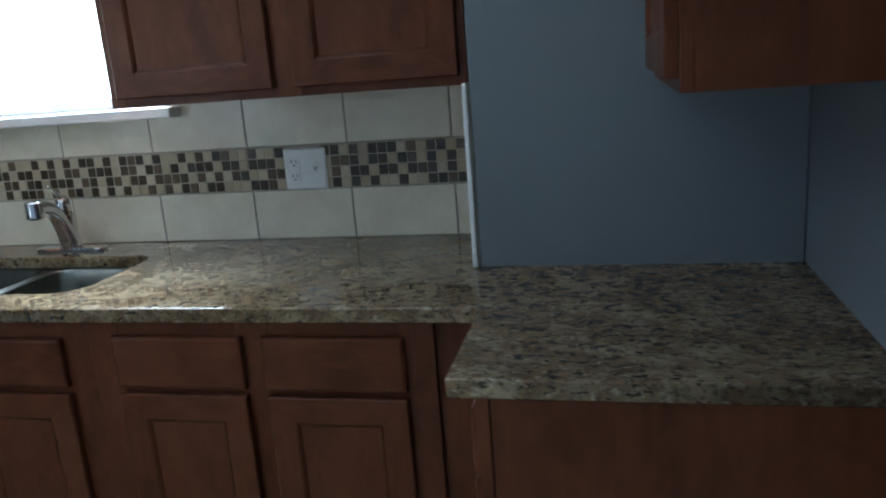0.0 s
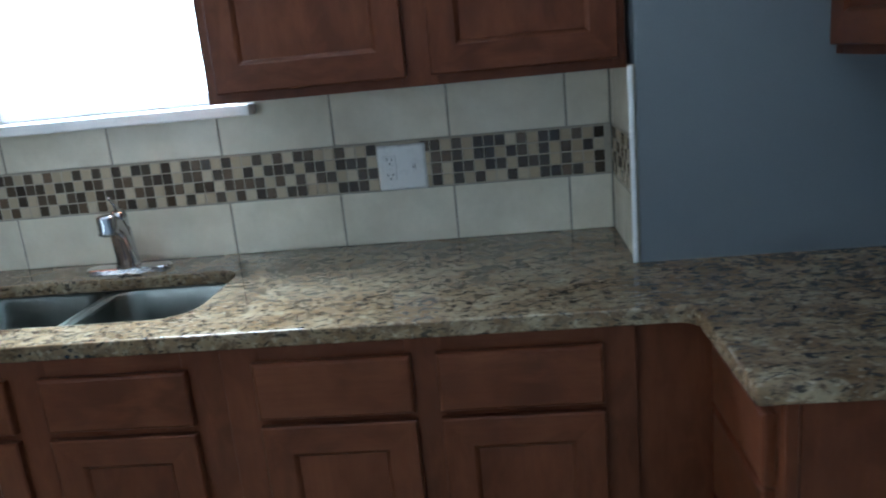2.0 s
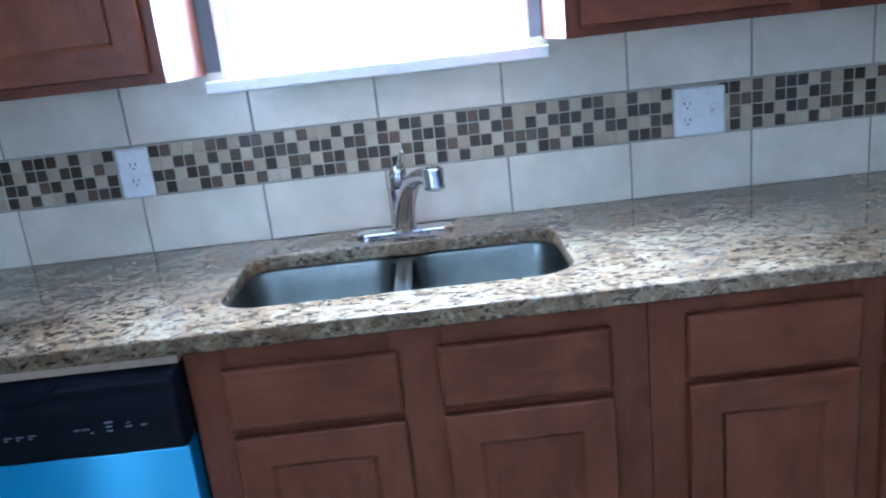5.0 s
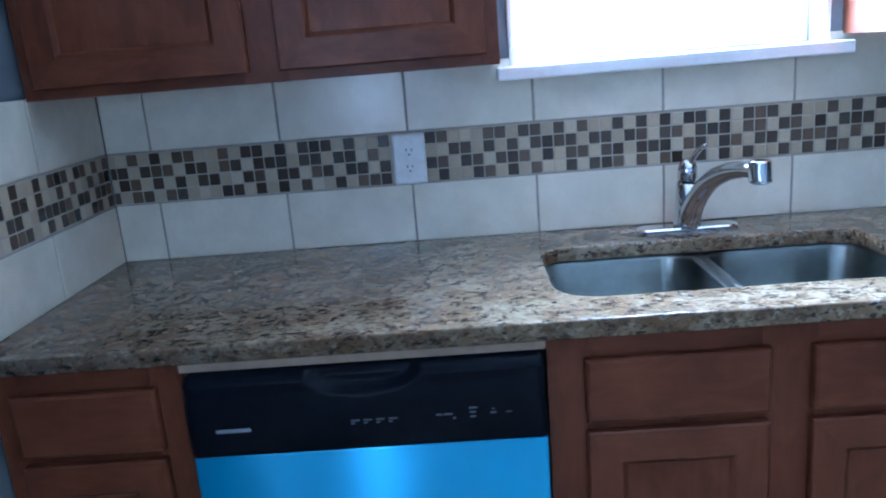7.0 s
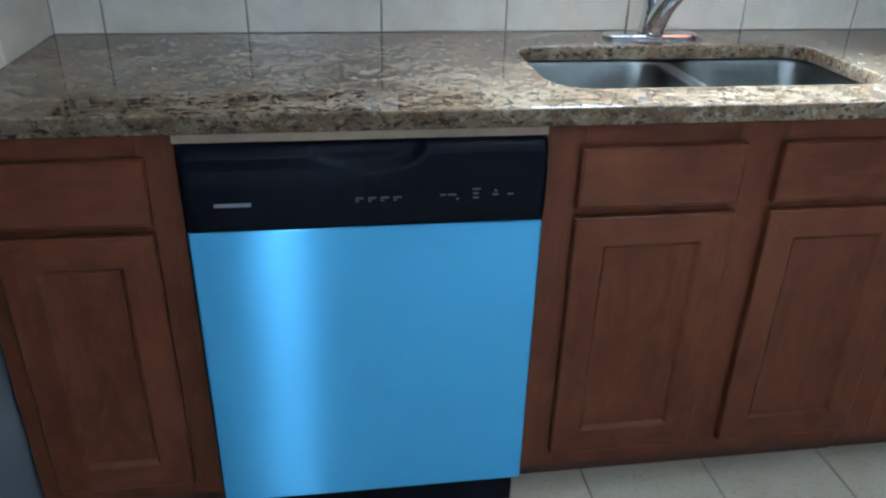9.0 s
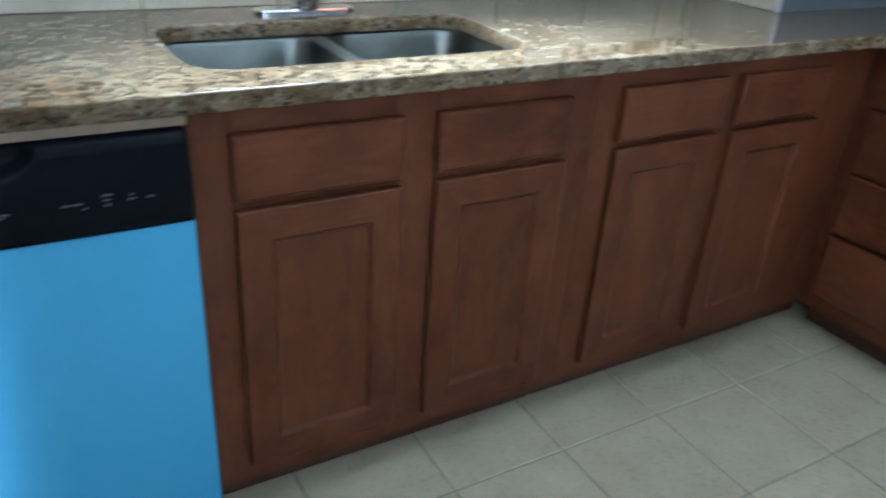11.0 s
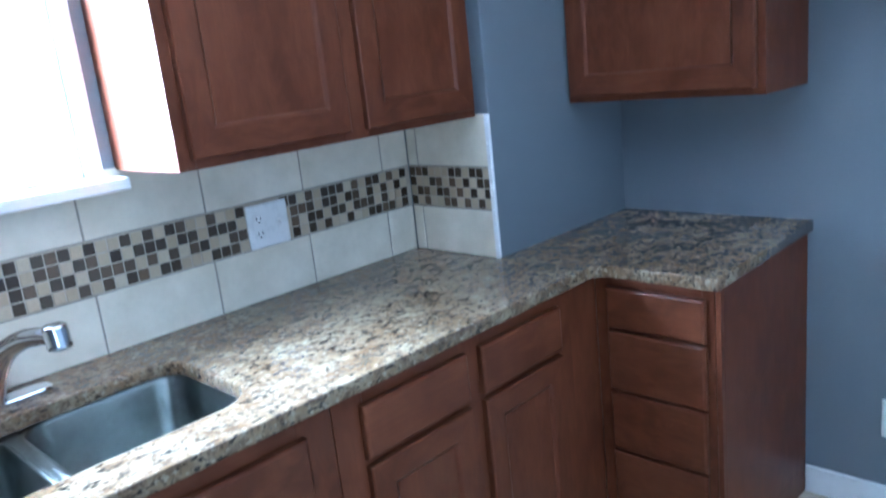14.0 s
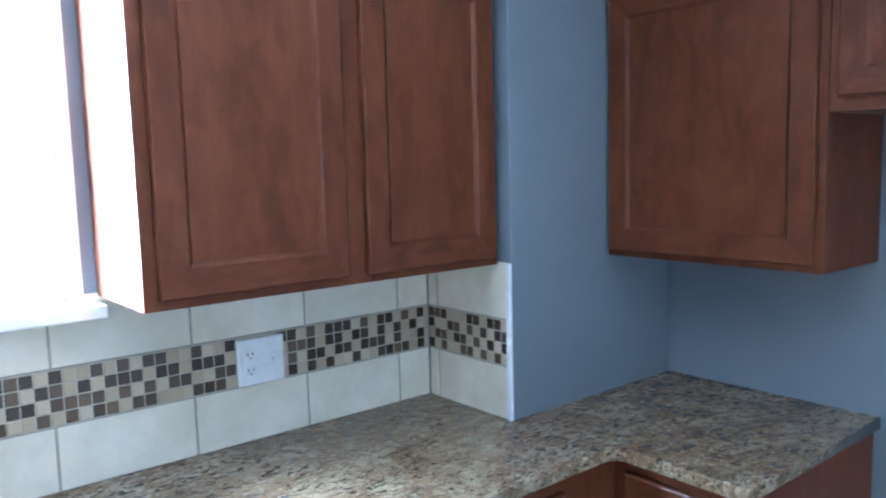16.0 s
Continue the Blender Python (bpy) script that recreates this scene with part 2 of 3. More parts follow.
def smooth_path(points, n=8):
    """Points along a smooth line through those given."""
    p = [Vector(q) for q in points]
    p = [2 * p[0] - p[1]] + p + [2 * p[-1] - p[-2]]
    out = []
    for i in range(1, len(p) - 2):
        for k in range(n):
            t = k / n
            out.append(0.5 * (2 * p[i] + (p[i + 1] - p[i - 1]) * t + (2 * p[i - 1] - 5 * p[i] + 4 * p[i + 1] - p[i + 2]) * t * t
                              + (3 * p[i] - p[i - 1] - 3 * p[i + 1] + p[i + 2]) * t ** 3))
    return out + [p[-2]]


def finish(name, bm, mats, smooth=False):
    bmesh.ops.recalc_face_normals(bm, faces=bm.faces)
    me = bpy.data.meshes.new(name)
    bm.to_mesh(me)
    bm.free()
    for m in (mats if isinstance(mats, (list, tuple)) else [mats]):
        me.materials.append(m)
    if smooth:
        for p in me.polygons:
            p.use_smooth = True
    return me


def part(name, bm, mats, parent, label="", smooth=False):
    ob = new(name, finish(name, bm, mats, smooth))
    if parent is not None:
        ob.parent = parent
        root = parent.matrix_basis if parent.parent is None else Matrix()
        ob.matrix_parent_inverse = root.inverted()
    if label:
        ob["label"] = label
    return ob


def thing(name, at, label, category, group="", kind=""):
    ob = new(name)
    ob.empty_display_size = 0.05
    ob.location = at
    ob.matrix_basis = Matrix.Translation(at)
    return tagged(ob, label, category, group, kind)


def structure(name, bm, mats, label, category):
    return tagged(part(name, bm, mats, None), label, category, kind="structure")


# ---- the room ----
WIN = (0.990, 1.730, 1.300, 2.080)
COUNTER = 0.914

floor = structure("floor", box(-0.15, RIGHT + 0.15, BACK - 0.15, 0.16, -0.12, -0.003), FLOOR_GROUT, "beige ceramic tile floor with darker grout joints", "floor")
structure("ceiling", box(-0.15, RIGHT + 0.15, BACK - 0.15, 0.16, CEIL, CEIL + 0.1), CEILING, "plain white painted ceiling over the kitchen", "ceiling")

bm = bmesh.new()
x0, x1, z0, z1 = WIN
block(bm, -0.15, x0, TILE, 0.16, -0.003, CEIL)
block(bm, x1, RIGHT + 0.15, TILE, 0.16, -0.003, CEIL)
block(bm, x0, x1, TILE, 0.16, -0.003, z0)
block(bm, x0, x1, TILE, 0.16, z1, CEIL)
wall_north = structure("wall_north", bm, PAINT, "slate blue painted wall with the sink window", "wall")
# west wall, with a gap left for the added fill window
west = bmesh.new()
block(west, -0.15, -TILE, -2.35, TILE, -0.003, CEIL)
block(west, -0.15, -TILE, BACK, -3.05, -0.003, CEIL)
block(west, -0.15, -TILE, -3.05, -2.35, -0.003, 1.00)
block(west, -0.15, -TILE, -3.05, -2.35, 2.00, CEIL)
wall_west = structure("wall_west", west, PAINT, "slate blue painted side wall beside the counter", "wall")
east = box(RIGHT, RIGHT + 0.15, BACK, TILE, -0.003, CEIL)
structure("wall_east", east, PAINT, "slate blue painted wall beside the drawer cabinet", "wall")
wall_chase = structure("wall_chase", box(2.675 + TILE, RIGHT, -0.345, TILE, -0.003, CEIL, 0.004), PAINT, "slate blue boxed-out wall between counter and corner", "wall")
bm = bmesh.new()
block(bm, -0.15, 0.20, BACK - 0.15, BACK, -0.003, CEIL)
block(bm, 0.42, RIGHT + 0.15, BACK - 0.15, BACK, -0.003, CEIL)
block(bm, 0.20, 0.42, BACK - 0.15, BACK, -0.003, 0.90)
block(bm, 0.20, 0.42, BACK - 0.15, BACK, 1.90, CEIL)
structure("wall_south", bm, PAINT, "slate blue painted far wall with a narrow window", "wall")

# narrow window in the far wall
far = tagged(thing("window_2", (0.31, BACK - 0.05, 0.90), "narrow white window in the far wall", "window"), kind="structure")
bm = bmesh.new()
for xa, xb, za, zb in ((0.20, 0.22, 0.90, 1.90), (0.40, 0.42, 0.90, 1.90), (0.22, 0.40, 0.90, 0.92), (0.22, 0.40, 1.88, 1.90)):
    block(bm, xa, xb, BACK - 0.06, BACK - 0.01, za, zb, 0.003)
part("window_frame", bm, WHITE, far)
pane = part("pane", box(0.22, 0.40, BACK - 0.040, BACK - 0.036, 0.92, 1.88), GLASS, far)
pane.visible_shadow = False

# window over the sink
window = tagged(thing("window_1", (1.36, 0.08, 1.29), "white window over the sink, bright with daylight", "window"), kind="structure")
bm = bmesh.new()
block(bm, x0, x0 + 0.012, -0.002, 0.155, 1.317, z1, 0.002)
block(bm, x1 - 0.012, x1, -0.002, 0.155, 1.317, z1, 0.002)
block(bm, x0 + 0.012, x1 - 0.012, -0.002, 0.155, z1 - 0.012, z1, 0.002)
part("window_frame", bm, WHITE, window)
bm = bmesh.new()
f0, f1 = x0 + 0.013, x1 - 0.013
block(bm, f0, f0 + 0.026, 0.085, 0.13, 1.318, z1 - 0.014, 0.005)
block(bm, f1 - 0.026, f1, 0.085, 0.13, 1.318, z1 - 0.014, 0.005)
block(bm, f0 + 0.026, f1 - 0.026, 0.085, 0.13, z1 - 0.059, z1 - 0.014, 0.005)
block(bm, f0 + 0.026, f1 - 0.026, 0.085, 0.13, 1.318, 1.352, 0.005)
part("sash", bm, VINYL, window)
pane = part("pane", box(f0 + 0.026, f1 - 0.026, 0.106, 0.110, 1.352, z1 - 0.059), GLASS, window)
pane.visible_shadow = False
part("window_sill", box(0.959, 1.764, -0.054, 0.155, 1.288, 1.317, 0.004), WHITE, window, "white painted window sill board")

# unseen side window, added in the west wall for fill light, behind the walk
side = tagged(thing("fill_window", (-0.08, -2.70, 1.00), "unseen white window added in the side wall for fill light", "window"), kind="structure")
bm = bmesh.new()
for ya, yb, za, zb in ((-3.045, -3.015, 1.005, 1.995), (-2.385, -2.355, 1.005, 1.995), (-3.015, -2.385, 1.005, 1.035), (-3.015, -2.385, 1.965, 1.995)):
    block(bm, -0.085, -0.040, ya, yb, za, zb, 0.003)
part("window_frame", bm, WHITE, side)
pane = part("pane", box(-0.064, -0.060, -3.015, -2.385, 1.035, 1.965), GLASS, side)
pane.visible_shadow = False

# bright sky outside the sink window
SKY, snt, sb = material("bright_sky", 1.0)
glow = snt.nodes.new("ShaderNodeEmission")
glow.inputs["Color"].default_value, glow.inputs["Strength"].default_value = (0.90, 0.96, 1.0, 1), 2.0
snt.links.new(glow.outputs[0], snt.nodes["Material Output"].inputs["Surface"])
structure("backdrop", box(-2.6, 4.6, 1.60, 1.62, -0.6, 4.2), SKY, "plain bright overcast sky outside the window", "sky")

# baseboard along the east wall
structure("baseboard", box(RIGHT - 0.014, RIGHT, BACK, -0.970, 0.0, 0.095, 0.004), WHITE, "white painted baseboard along the blue wall", "baseboard")


# ---- countertop ----
def rounded(x0, x1, y0, y1, radii, n=7):
    """A rectangle with rounded corners, from the lower left one round."""
    out = []
    for (cx, cy, a0), r in zip(((x0, y0, 180), (x1, y0, 270), (x1, y1, 0), (x0, y1, 90)), radii):
        px, py = cx + (r if cx == x0 else -r), cy + (r if cy == y0 else -r)
        out += [(px + r * math.cos(radians(a0 + 90 * k / n)), py + r * math.sin(radians(a0 + 90 * k / n))) for k in range(n + 1)]
    return out


def slab(name, outlines, z0, z1, ease, mat):
    c = bpy.data.curves.new(name, 'CURVE')
    c.dimensions, c.fill_mode = '2D', 'BOTH'
    c.extrude, c.bevel_depth, c.bevel_resolution, c.offset = (z1 - z0) / 2 - ease, ease, 3, -ease
    for pts in outlines:
        s = c.splines.new('POLY')
        s.points.add(len(pts) - 1)
        for p, (x, y) in zip(s.points, pts):
            p.co = (x, y, 0, 1)
        s.use_cyclic_u = True
    tmp = new("outline", c)
    me = bpy.data.meshes.new_from_object(tmp.evaluated_get(bpy.context.evaluated_depsgraph_get()))
    bpy.data.objects.remove(tmp)
    me.transform(Matrix.Translation((0, 0, (z0 + z1) / 2)))
    me.materials.clear()
    me.materials.append(mat)
    me.name = name
    return new(name, me)


FRONT, PEN_X, PEN_Y = -0.641, 2.730, -0.983
SLAB = 0.880
outer = [(-0.0065, 0.0065), (-0.0065, FRONT), (PEN_X - 0.03, FRONT), (PEN_X - 0.009, FRONT - 0.009), (PEN_X, FRONT - 0.03), (PEN_X, PEN_Y + 0.005),
         (PEN_X + 0.005, PEN_Y), (RIGHT + 0.006, PEN_Y), (RIGHT + 0.006, -0.3395), (2.6805, -0.3395), (2.6805, 0.0065)]
SINK = (1.022, 1.722, -0.522, -0.168)
hole = rounded(*SINK, (0.085, 0.085, 0.06, 0.06))[::-1]
tagged(slab("countertop", [outer, hole], SLAB, COUNTER, 0.0045, GRANITE), "polished beige and brown speckled granite countertop with sink cutout", "countertop")
tagged(part("support_strip", box(0.353, 0.983, -0.634, -0.58, 0.864, SLAB, 0.001), PLY, None), "pale raw wood strip under the granite edge", "wood strip")


# ---- cabinets ----
def door_meshes(x0, x1, z0, z1, face, thick, place, rail=0.058):
    """A framed door facing -y: two stiles, two rails, and the sunk panel."""
    bm = bmesh.new()
    back, c, bead, sink = face + thick, 0.003, 0.010, 0.008
    rings = []
    for inset, y in ((0, back), (0, face + c), (c, face), (rail, face), (rail + bead * 0.5, face + sink * 0.35), (rail + bead, face + sink)):
        rings.append([bm.verts.new((x, y, z)) for x, z in ((x0 + inset, z0 + inset), (x1 - inset, z0 + inset), (x1 - inset, z1 - inset), (x0 + inset, z1 - inset))])
    for a, b in zip(rings, rings[1:]):
        for k in range(4):
            f = bm.faces.new((a[k], a[(k + 1) % 4], b[(k + 1) % 4], b[k]))
            f.material_index = 1 if k in (0, 2) else 0
    bm.faces.new(rings[0][::-1])
    bm.transform(place)
    inset = rail + bead
    panel = box(x0 + inset - 0.001, x1 - inset + 0.001, face + sink, face + sink + 0.006, z0 + inset - 0.001, z1 - inset + 0.001)
    panel.transform(place)
    return bm, panel


def add_door(parent, x0, x1, z0, z1, face, place, thick=0.0185):
    bm, panel = door_meshes(x0, x1, z0, z1, face, thick, place)
    d = part("door", bm, [WOOD_V, WOOD_H], parent)
    ob = part("panel", panel, WOOD_V, d)
    ob.matrix_parent_inverse = Matrix()
    return d


def add_drawer(parent, x0, x1, z0, z1, face, place, thick=0.0185):
    bm = bmesh.new()
    rings = []
    for inset, y in ((0, face + thick), (0, face + 0.006), (0.002, face + 0.0025), (0.007, face)):
        rings.append([bm.verts.new((x, y, z)) for x, z in ((x0 + inset, z0 + inset), (x1 - inset, z0 + inset), (x1 - inset, z1 - inset), (x0 + inset, z1 - inset))])
    for a, b in zip(rings, rings[1:]):
        for k in range(4):
            bm.faces.new((a[k], a[(k + 1) % 4], b[(k + 1) % 4], b[k]))
    bm.faces.new(rings[0][::-1])
    bm.faces.new(rings[-1])
    bm.transform(place)
    return part("drawer_front", bm, WOOD_H, parent)


def cabinet(name, x0, x1, z0, z1, face, depth, doors, drawers, place, label, category, group, kick=0.0, kick_in=0.074):
    """A framed cabinet facing -y before it is placed. doors and drawers: x0, x1, z0, z1 of each."""
    low = z0 - kick
    base = place @ Vector(((x0 + x1) / 2, face + depth / 2, low))
    root = thing(name, base, label, category, group)
    bm = box(x0, x1, face + 0.019, face + depth, z0, z1)
    bm.transform(place)
    part("body", bm, WOOD_V, root)
    # face frame: stiles to full height, rails between them
    cuts = sorted({(a, b) for a, b, *_ in doors + drawers})
    stiles = [(x0, cuts[0][0] + 0.012)] + [(p[1] - 0.012, q[0] + 0.012) for p, q in zip(cuts, cuts[1:])] + [(cuts[-1][1] - 0.012, x1)]
    for a, b in stiles:
        bm = box(a, b, face, face + 0.019, z0, z1, 0.001, 1)
        bm.transform(place)
        part("stile", bm, WOOD_V, root)
    tops = sorted({q for *_, q in doors + drawers})
    bottoms = sorted({q for _, _, q, _ in doors + drawers})
    levels = [(z0, bottoms[0] + 0.012)] + [(t - 0.012, b + 0.012) for t, b in zip(tops, bottoms[1:])] + [(tops[-1] - 0.012, z1)]
    for (_, a), (b, _) in zip(stiles, stiles[1:]):
        for lo, hi in levels:
            bm = box(a, b, face + 0.0005, face + 0.019, lo, hi)
            bm.transform(place)
            part("rail", bm, WOOD_H, root)
    for d in doors:
        add_door(root, *d, face - 0.019, place)
    for d in drawers:
        add_drawer(root, *d, face - 0.019, place)
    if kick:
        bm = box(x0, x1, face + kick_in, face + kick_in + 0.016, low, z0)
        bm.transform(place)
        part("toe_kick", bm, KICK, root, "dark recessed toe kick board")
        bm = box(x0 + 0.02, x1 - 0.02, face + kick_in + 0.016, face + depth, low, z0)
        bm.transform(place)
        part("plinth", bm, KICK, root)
    return root


HERE = Matrix()
TOP, KICK_H, FACE = SLAB - 0.0005, 0.092, -0.614
DR, DO = (0.717, 0.836), (0.136, 0.700)
DR2, DO2 = (0.723, 0.844), (0.139, 0.708)
BASE = "base cabinets along the sink wall"
cabinet("base_cabinet", 0.002, 0.352, KICK_H, TOP, FACE, 0.606, [(0.041, 0.302, *DO)], [(0.041, 0.302, *DR)], HERE,
        "narrow red-brown wooden base cabinet beside the dishwasher", "cabinet", BASE, KICK_H)
cabinet("sink_cabinet", 0.985, 1.8168, KICK_H, TOP, FACE, 0.070, [(1.050, 1.365, *DO), (1.437, 1.748, *DO)],
        [(1.050, 1.365, *DR), (1.437, 1.748, *DR)], HERE, "red-brown wooden sink base cabinet with two doors", "cabinet", BASE, KICK_H)
cabinet("base_cabinet", 1.817, 2.625, KICK_H, TOP, FACE - 0.002, 0.606, [(1.884, 2.198, *DO2), (2.247, 2.563, *DO2)],
        [(1.884, 2.198, *DR2), (2.247, 2.563, *DR2)], HERE, "red-brown wooden base cabinet with two doors and drawers", "cabinet", BASE, KICK_H)
filler = thing("corner_filler", (2.69, -0.59, 0.0), "red-brown wooden filler strip in the cabinet corner", "cabinet filler")
part("board", box(2.626, 2.774, FACE + 0.012, FACE + 0.020, KICK_H, TOP), WOOD_V, filler)
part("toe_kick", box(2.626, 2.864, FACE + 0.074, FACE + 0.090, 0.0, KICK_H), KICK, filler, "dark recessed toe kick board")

# drawer cabinet at the end of the counter, facing along the room
PEN_FACE, PEN_END = 2.775, -0.968
turn = pose(PEN_FACE, 0, 0, 0, 0, -90)
pen = cabinet("drawer_cabinet", 0.602, -PEN_END - 0.014, KICK_H, TOP, 0.0, RIGHT - PEN_FACE - 0.004, [],
              [(0.645, 0.932, 0.722, 0.842), (0.645, 0.932, 0.537, 0.715), (0.645, 0.932, 0.349, 0.530), (0.645, 0.932, 0.140, 0.342)], turn,
              "red-brown wooden four-drawer base cabinet at the counter's end", "cabinet", "", KICK_H, 0.082)
bm = box(PEN_FACE + 0.0215, RIGHT - 0.003, PEN_END, PEN_END + 0.0135, KICK_H, TOP, 0.001, 1)
block(bm, PEN_FACE + 0.082, RIGHT - 0.003, PEN_END, PEN_END + 0.0135, 0.0, KICK_H)
part("end_panel", bm, WOOD_V, pen, "smooth red-brown wooden end panel")
part("corner_strip", box(PEN_FACE, PEN_FACE + 0.020, PEN_END - 0.001, PEN_END + 0.0135, KICK_H, TOP, 0.0015, 1), WOOD_V, pen)

# wall cabinets
UP0, UP1, UFACE = 1.331, 2.090, -0.302
UD = (1.352, 2.055)
UPPER = "wall cabinets on the sink wall"
cabinet("wall_cabinet", 0.001, 0.953, UP0, UP1, UFACE, 0.308, [(0.028, 0.460, *UD), (0.522, 0.929, *UD)], [], HERE,
        "red-brown wooden two-door wall cabinet beside the window", "cabinet", UPPER)
cabinet("wall_cabinet", 1.760, 2.673, UP0, UP1, UFACE, 0.308, [(1.787, 2.207, *UD), (2.261, 2.656, *UD)], [], HERE,
        "red-brown wooden two-door wall cabinet above the tiled corner", "cabinet", UPPER)
turn = pose(3.079, 0, 0, 0, 0, -90)
cabinet("wall_cabinet", 0.347, 0.964, 1.321, UP1, 0.0, RIGHT - 3.079 - 0.002, [(0.361, 0.943, 1.340, 2.046)], [], turn,
        "red-brown wooden single-door wall cabinet on the blue wall", "cabinet", "wall cabinets on the blue wall")
cabinet("wall_cabinet", 0.966, 1.728, 1.690, UP1, 0.0, RIGHT - 3.079 - 0.002, [(0.990, 1.334, 1.722, 2.055), (1.358, 1.702, 1.722, 2.055)], [], turn,
        "short red-brown wooden wall cabinet above the range space", "cabinet", "wall cabinets on the blue wall")


# ---- dishwasher ----
DX0, DX1 = 0.362, 0.979
dw = thing("dishwasher", (0.670, -0.35, 0.0), "dishwasher with black control panel and blue protective film", "dishwasher")
part("tub", box(DX0 + 0.005, DX1 - 0.005, -0.60, -0.03, 0.03, 0.859), BLACK, dw)
part("door_panel", box(DX0, DX1, -0.656, -0.601, 0.100, 0.713, 0.004), FILM, dw, "steel door under bright blue protective film")
part("kick_plate", box(DX0 + 0.01, DX1 - 0.01, -0.630, -0.601, 0.012, 0.097, 0.003), BLACK, dw)
for fx in (DX0 + 0.05, DX1 - 0.05):
    part("foot", tube(bmesh.new(), [(fx, -0.55, 0.0), (fx, -0.55, 0.03)], 0.015, 12), BLACK, dw)
# control panel with the scooped hand grip
nx, nz = 72, 26
bm = bmesh.new()
grid = []
for j in range(nz + 1):
    row = []
    for i in range(nx + 1):
        x, z = DX0 + (DX1 - DX0) * i / nx, 0.716 + (0.859 - 0.716) * j / nz
        y = -0.660 - 0.006 * math.sin(math.pi * min(1, (z - 0.716) / 0.11))
        u = (x - 0.671) / 0.089
        dip = 0.028 * max(0.0, 1 - u * u) ** 0.5
        edge = 0.847 - dip
        if abs(u) < 1 and z > edge:
            y += 0.020 * min(1.0, (z - edge) / 0.010)
        if z > 0.849:
            y += 0.010 * min(1.0, (z - 0.849) / 0.006)
        end = min(x - DX0, DX1 - x)
        if end < 0.008:
            y += 0.006 * (1 - end / 0.008) ** 2
        row.append(bm.verts.new((x, y, z)))
    grid.append(row)
for j in range(nz):
    for i in range(nx):
        bm.faces.new((grid[j][i], grid[j][i + 1], grid[j + 1][i + 1], grid[j + 1][i]))
rim = [e for e in bm.edges if e.is_boundary]
ext = bmesh.ops.extrude_edge_only(bm, edges=rim)
for v in (g for g in ext["geom"] if isinstance(g, bmesh.types.BMVert)):
    v.co.y = -0.602
panel = part("control_panel", bm, BLACK, dw, "glossy black plastic control panel with scooped grip", smooth=True)


def print_mark(x0, x1, z, h, mat=DIM_MARK):
    ob = part("print_mark", box(x0, x1, -0.6672, -0.664, z - h / 2, z + h / 2), mat, panel)
    ob.matrix_parent_inverse = Matrix()


print_mark(0.413, 0.473, 0.766, 0.0065, MARK)
for k in range(4):
    print_mark(0.646 + 0.0215 * k, 0.660 + 0.0215 * k, 0.771, 0.003)
    print_mark(0.646 + 0.0215 * k, 0.652 + 0.0215 * k, 0.766, 0.003)
for a, b, z in ((0.778, 0.788, 0.772), (0.791, 0.806, 0.772), (0.806, 0.811, 0.764), (0.834, 0.848, 0.781), (0.835, 0.845, 0.773),
                (0.835, 0.845, 0.765), (0.869, 0.880, 0.770), (0.873, 0.877, 0.777), (0.896, 0.906, 0.770)):
    print_mark(a + 0.013, b + 0.013, z, 0.003)


# ---- sink and faucet ----
sink = thing("sink", (1.372, -0.345, SLAB - 0.2), "stainless steel undermount double bowl sink", "sink")


def bowl(x0, x1, y0, y1, top, deep, r):
    bm = bmesh.new()
    rings = []
    steps = [(-0.0095, top - 0.002), (0.0, top - 0.002), (0.0022, top - 0.0045), (0.0045, top - 0.012), (0.008, top - 0.05), (0.012, top - deep + 0.05),
             (0.018, top - deep + 0.018), (0.040, top - deep + 0.002), (0.075, top - deep)]
    for inset, z in steps:
        rr = max(0.02, r - inset * 0.5)
        rings.append([bm.verts.new((x, y, z)) for x, y in rounded(x0 + inset, x1 - inset, y0 + inset, y1 - inset, (rr,) * 4, 8)])
    n = len(rings[0])
    for a, b in zip(rings, rings[1:]):
        for k in range(n):
            bm.faces.new((a[k], a[(k + 1) % n], b[(k + 1) % n], b[k]))
    bm.faces.new(rings[-1])
    return bm


for x0, x1 in ((1.006, 1.366), (1.386, 1.738)):
    b = part("bowl", bowl(x0, x1, -0.536, -0.156, SLAB - 0.001, 0.20, 0.07), STEEL, sink, smooth=True)
    cx = (x0 + x1) / 2
    drain = tube(bmesh.new(), [(cx, -0.33, 0.6765), (cx, -0.33, 0.680), (cx, -0.33, 0.6805)], [0.048, 0.046, 0.040], 28)
    ob = part("drain", drain, CHROME, b, "round chrome drain")
    ob.matrix_parent_inverse = Matrix()
part("divider", box(1.3575, 1.3945, -0.54, -0.152, SLAB - 0.014, SLAB - 0.0045, 0.003, 2), STEEL, sink)

faucet = thing("faucet", (1.380, -0.078, COUNTER), "chrome single-lever pull-out kitchen faucet on a deck plate", "faucet")
bm = bmesh.new()
rings = []
for inset, z in ((0.0, COUNTER + 0.0005), (0.0, COUNTER + 0.006), (0.003, COUNTER + 0.009), (0.010, COUNTER + 0.011)):
    rings.append([bm.verts.new((x, y, z)) for x, y in rounded(1.262 + inset, 1.498 - inset, -0.105 + inset, -0.050 - inset, (0.027 - inset,) * 4, 8)])
n = len(rings[0])
for a, b in zip(rings, rings[1:]):
    for k in range(n):
        bm.faces.new((a[k], a[(k + 1) % n], b[(k + 1) % n], b[k]))
bm.faces.new(rings[0][::-1])
bm.faces.new(rings[-1])
part("deck_plate", bm, CHROME, faucet)
